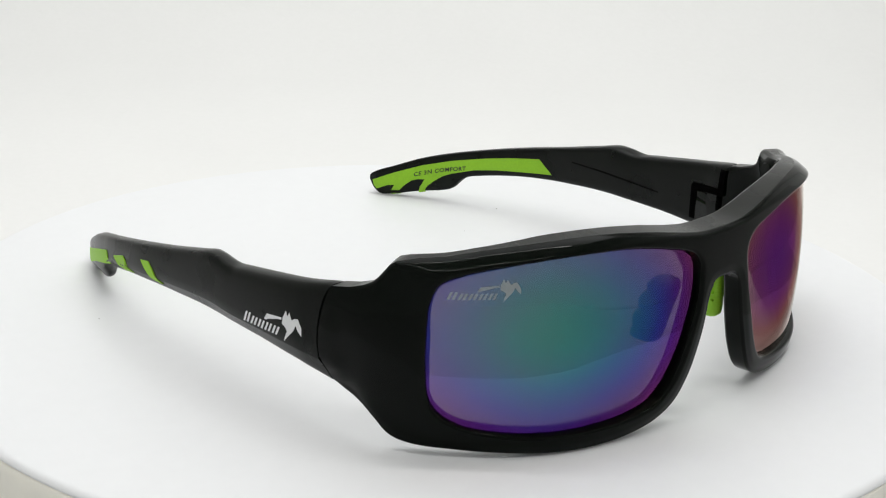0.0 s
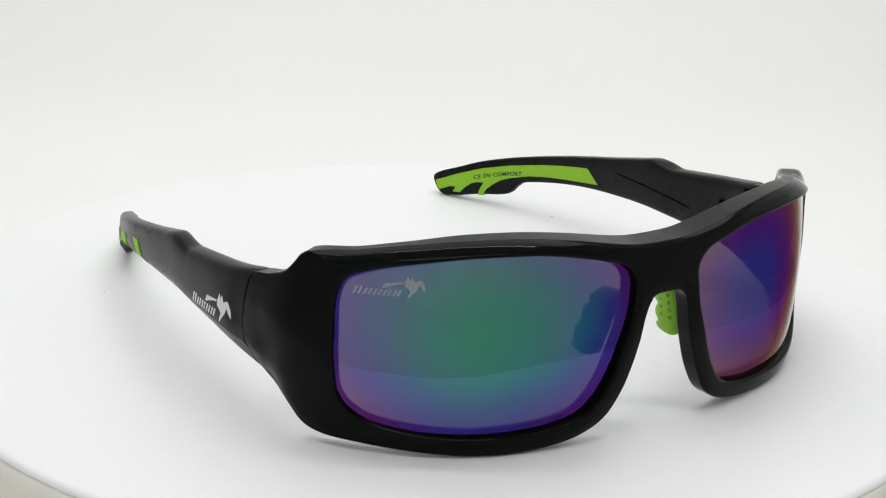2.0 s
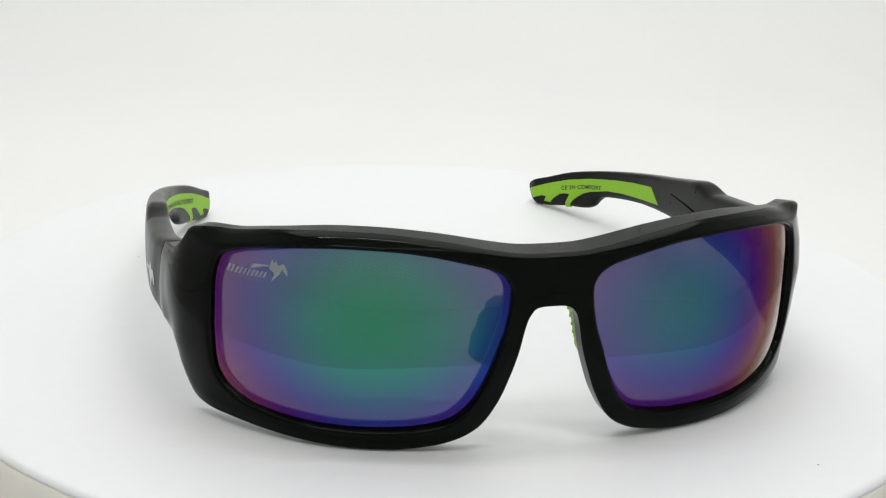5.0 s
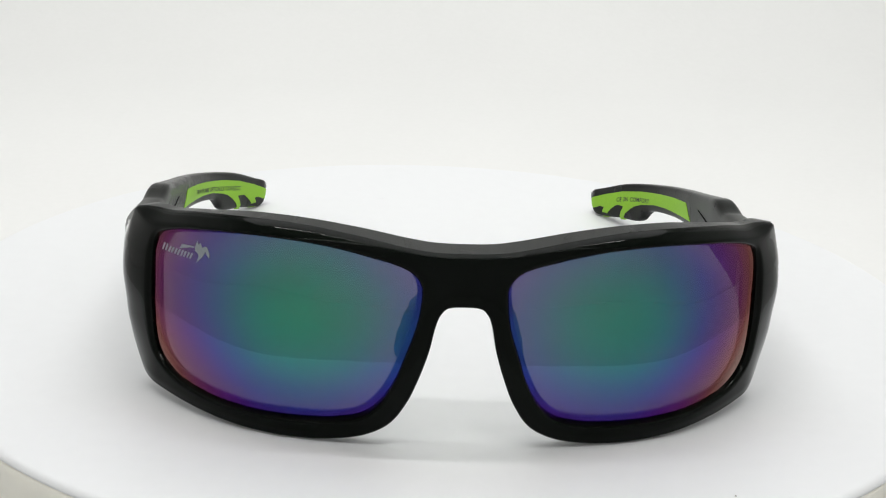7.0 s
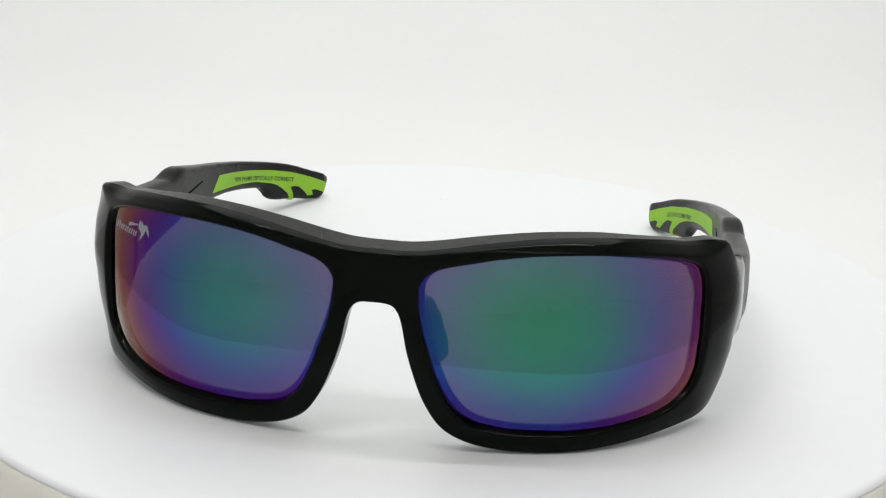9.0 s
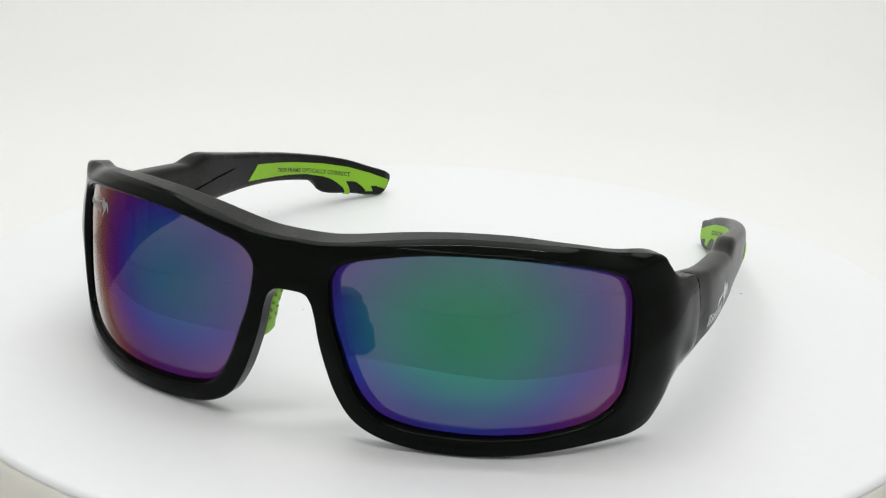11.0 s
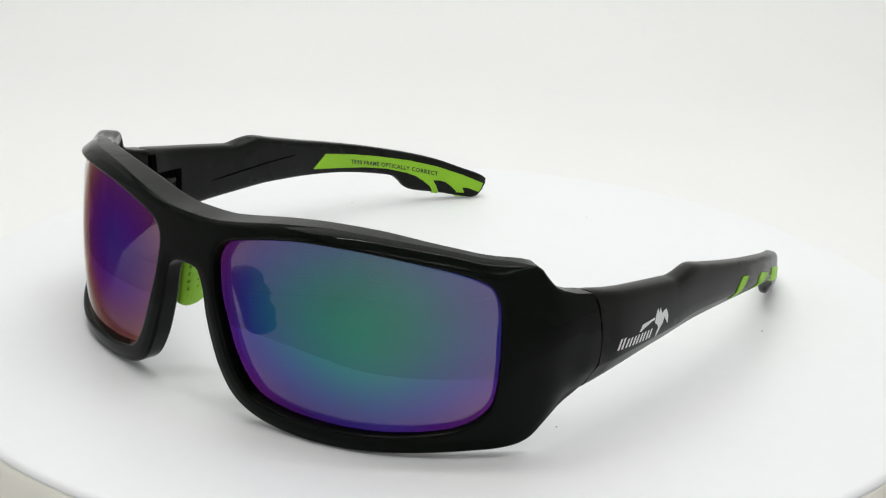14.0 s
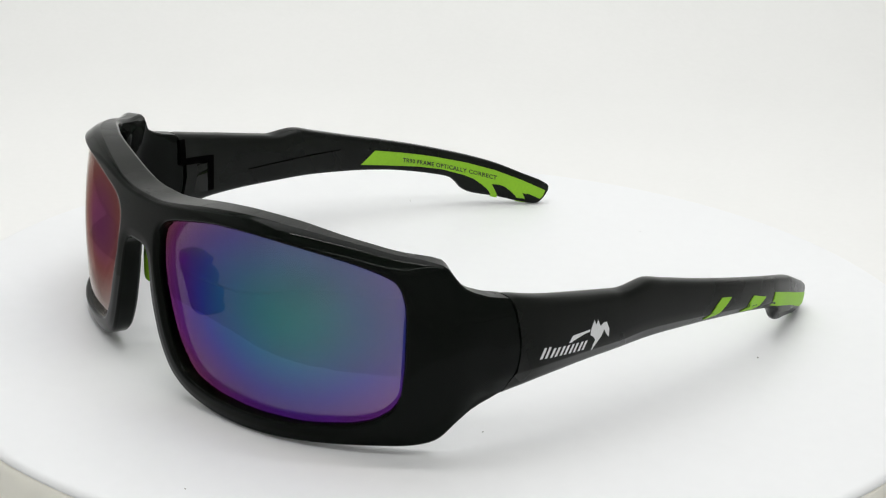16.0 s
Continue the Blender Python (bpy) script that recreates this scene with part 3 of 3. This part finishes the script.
# the maker's mark, as plain slanted bars and a spiky crest
def mark_shapes():
    bars = []
    for i in range(5):
        x, w, h, lean, k = 0.02 + i * 0.128, 0.098, 0.36 if i == 0 else 0.29, 0.05, 0.065
        for a, b in ((0.0, 0.34), (0.62, 0.96)):
            bars.append([(x + w * p + lean * q, 0.06 + h * q) for p, q in ((a, 0), (b, 0), (b, 1), (a, 1))])
    crest = [[(0.40, 0.42), (0.45, 0.42), (0.47, 0.56), (0.70, 0.62), (0.70, 0.70), (0.45, 0.64)],
             [(0.71, 0.50), (0.72, 0.72), (0.765, 0.98), (0.79, 0.80), (0.82, 0.95), (0.86, 0.72), (0.90, 0.80), (0.95, 0.82), (1.0, 0.55), (1.0, 0.28),
              (0.95, 0.42), (0.92, 0.58), (0.88, 0.36), (0.83, 0.22), (0.74, -0.06), (0.76, 0.14), (0.79, 0.30), (0.76, 0.42)]]
    return bars, crest


def mark(place, mat, parent, label):
    bars, crest = mark_shapes()
    for i, shape in enumerate(bars):
        part("mark_bar", flat_patch(shape, place, 0.0, 0.0, 0.03), mat, parent, label)
    for shape in crest:
        part("mark_crest", flat_patch(shape, place, 0.0, 0.0, 0.03), mat, parent, label)


for sign in (-1, 1):
    def arm_place(u, v, d, sign=sign):
        y = (-32.0 + 19.0 * u) if sign > 0 else (-13.6 - 18.6 * u)
        return on_temple(sign, False, y, 19.0 + 6.6 * v + (0.2 - 0.4 * u) * (1 if sign > 0 else -1), 0.05)
    mark(arm_place, WHITE_INK, temples[sign], "white printed mark")


def lens_mark_place(u, v, d):
    x = np.array(-61.8 + 10.9 * u)
    z = np.array(34.3 + 4.4 * v + 0.5 * u)
    return Vector(lens_place(x, z, 1.555)) * MM


mark(lens_mark_place, ETCH, lenses[-1], "pale etched mark")


# ---------------------------------------------------------------- nose pads
def nose_pad(sign):
    """A soft wedge behind the rim with three knobs on its rear edge."""
    bm = bmesh.new()
    n, m = 44, 14
    rings = []
    for i in range(n + 1):
        t = i / n
        z = 31.0 - 14.6 * t
        x = 7.4 + 4.1 * t + 0.6 * math.sin(math.pi * t)
        yb = -71.4 + 2.0 * t + 1.5 * abs(math.sin(3.6 * math.pi * t + 0.3)) ** 0.6 * (1 if 0.15 < t else 0.5)
        yf = -77.6 + 1.8 * t
        w = math.sqrt(max(0.0, 1 - (2 * t - 1) ** 8)) * 0.97 + 0.03
        ym, ry = (yb + yf) / 2, (yb - yf) / 2 * w
        ring = []
        for j in range(m):
            a = 2 * math.pi * j / m
            c, s2 = math.cos(a), math.sin(a)
            ring.append(bm.verts.new(Vector((sign * (x + 2.0 * w * math.copysign(abs(c) ** 0.7, c) + 0.10 * (ym + ry * s2 + 74)), ym + ry * math.copysign(abs(s2) ** 0.8, s2), z)) * MM))
        rings.append(ring)
    for a, b in zip(rings, rings[1:]):
        for j in range(m):
            bm.faces.new((a[j], a[(j + 1) % m], b[(j + 1) % m], b[j]))
    bm.faces.new(rings[0])
    bm.faces.new(rings[-1][::-1])
    for row in range(4):
        for side in (0.22, 0.68):
            t = 0.26 + row * 0.13
            z, yb, yf = 31.0 - 14.6 * t, -71.4 + 2.0 * t, -77.6 + 1.8 * t
            y = yf + (yb - yf) * side
            x = 7.4 + 4.1 * t + 0.6 * math.sin(math.pi * t) - 1.95 + 0.10 * (y + 74)
            bmesh.ops.create_icosphere(bm, subdivisions=2, radius=0.42 * MM, matrix=pose(sign * x * MM, y * MM, z * MM))
    bmesh.ops.recalc_face_normals(bm, faces=bm.faces[:])
    return part("nose_pad", bm, GREEN, glasses, "lime green rubber nose pad with small knobs")


for sign in (-1, 1):
    nose_pad(sign)


# ---------------------------------------------------------------- hinges
def rounded_box(lo, hi, bevel=0.25, segments=2):
    bm = bmesh.new()
    bmesh.ops.create_cube(bm, size=1)
    for v in bm.verts:
        v.co = Vector([lo[k] if v.co[k] < 0 else hi[k] for k in range(3)]) * MM
    bmesh.ops.bevel(bm, geom=bm.edges[:], offset=bevel * MM, segments=segments, affect="EDGES")
    return bm


for sign in (-1, 1):
    # raised flat patch, blackened to paint the gap's shade; no slot is cut
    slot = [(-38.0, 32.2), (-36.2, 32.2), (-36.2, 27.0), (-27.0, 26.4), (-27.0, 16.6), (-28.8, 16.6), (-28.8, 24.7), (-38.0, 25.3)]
    part("hinge_slot_shade", flat_patch(slot, lambda u, v, d: on_temple(sign, True, u, v, d), 0.38), GAP_SHADE, temples[sign], "flat dark patch painted as the shade in the stepped hinge gap")
    # dark strip that paints shade along the inner moulding line
    crease_shade = [(-16, 20.6), (-6, 21.3), (4, 22.0), (14, 22.4), (14, 22.65), (4, 22.4), (-6, 21.7), (-16, 20.9)]
    part("crease_shade", flat_patch(crease_shade, lambda u, v, d: on_temple(sign, True, u, v, d), 0.12), GAP_SHADE, temples[sign], "thin dark strip painted as the shade along a moulding line")
    bm = lathe([(0, 0.35), (1.0, 0.35), (1.25, 0.15), (1.25, -1.5), (0, -1.5)], 20)
    for v in bm.verts:
        v.co = v.co * MM
    screw = part("hinge_screw", bm, STEEL, temples[sign], "small steel hinge screw")
    screw.location = Vector((sign * 70.2, -35.4, 32.15)) * MM


for sign in (-1, 1):
    x0, x1 = sorted((sign * 67.3, sign * 68.9))
    part("hinge_knuckle", rounded_box((x0, -44.0, 16.4), (x1, -29.0, 24.8)), BLACK, frame_ob, "black hinge knuckle of the front")


def dust():
    """A few specks on the platter."""
    rng = random.Random(4)
    bm = bmesh.new()
    for _ in range(9):
        r, a, size = 0.118 * math.sqrt(rng.random()), rng.uniform(0, 6.28), rng.uniform(0.00010, 0.00022)
        bmesh.ops.create_icosphere(bm, subdivisions=1, radius=size, matrix=pose(r * math.cos(a), r * math.sin(a), 0.03402 + size * 0.3, 0, 0, rng.uniform(0, 180)) @ Matrix.Diagonal((rng.uniform(0.8, 2.2), 1, 0.5, 1)))
    tagged(part("dust", bm, DUST, platter, "tiny grey dust specks"), kind="stuff")


dust()


# ---------------------------------------------------------------- what moves
def motions():
    seat = pose(0.00052 * math.cos(radians(0.213)), 0.00052 * math.sin(radians(0.213)), 0.0, 0, 0, 0.213)
    times = [0.5 * i for i in range(33)]
    turn = [(t, pose(0, 0, 0, 0, 0, TURN_START + TURN_RATE * t)) for t in times]
    walk(platter, turn)
    walk(glasses, [(t, m @ seat) for t, m in turn])


motions()
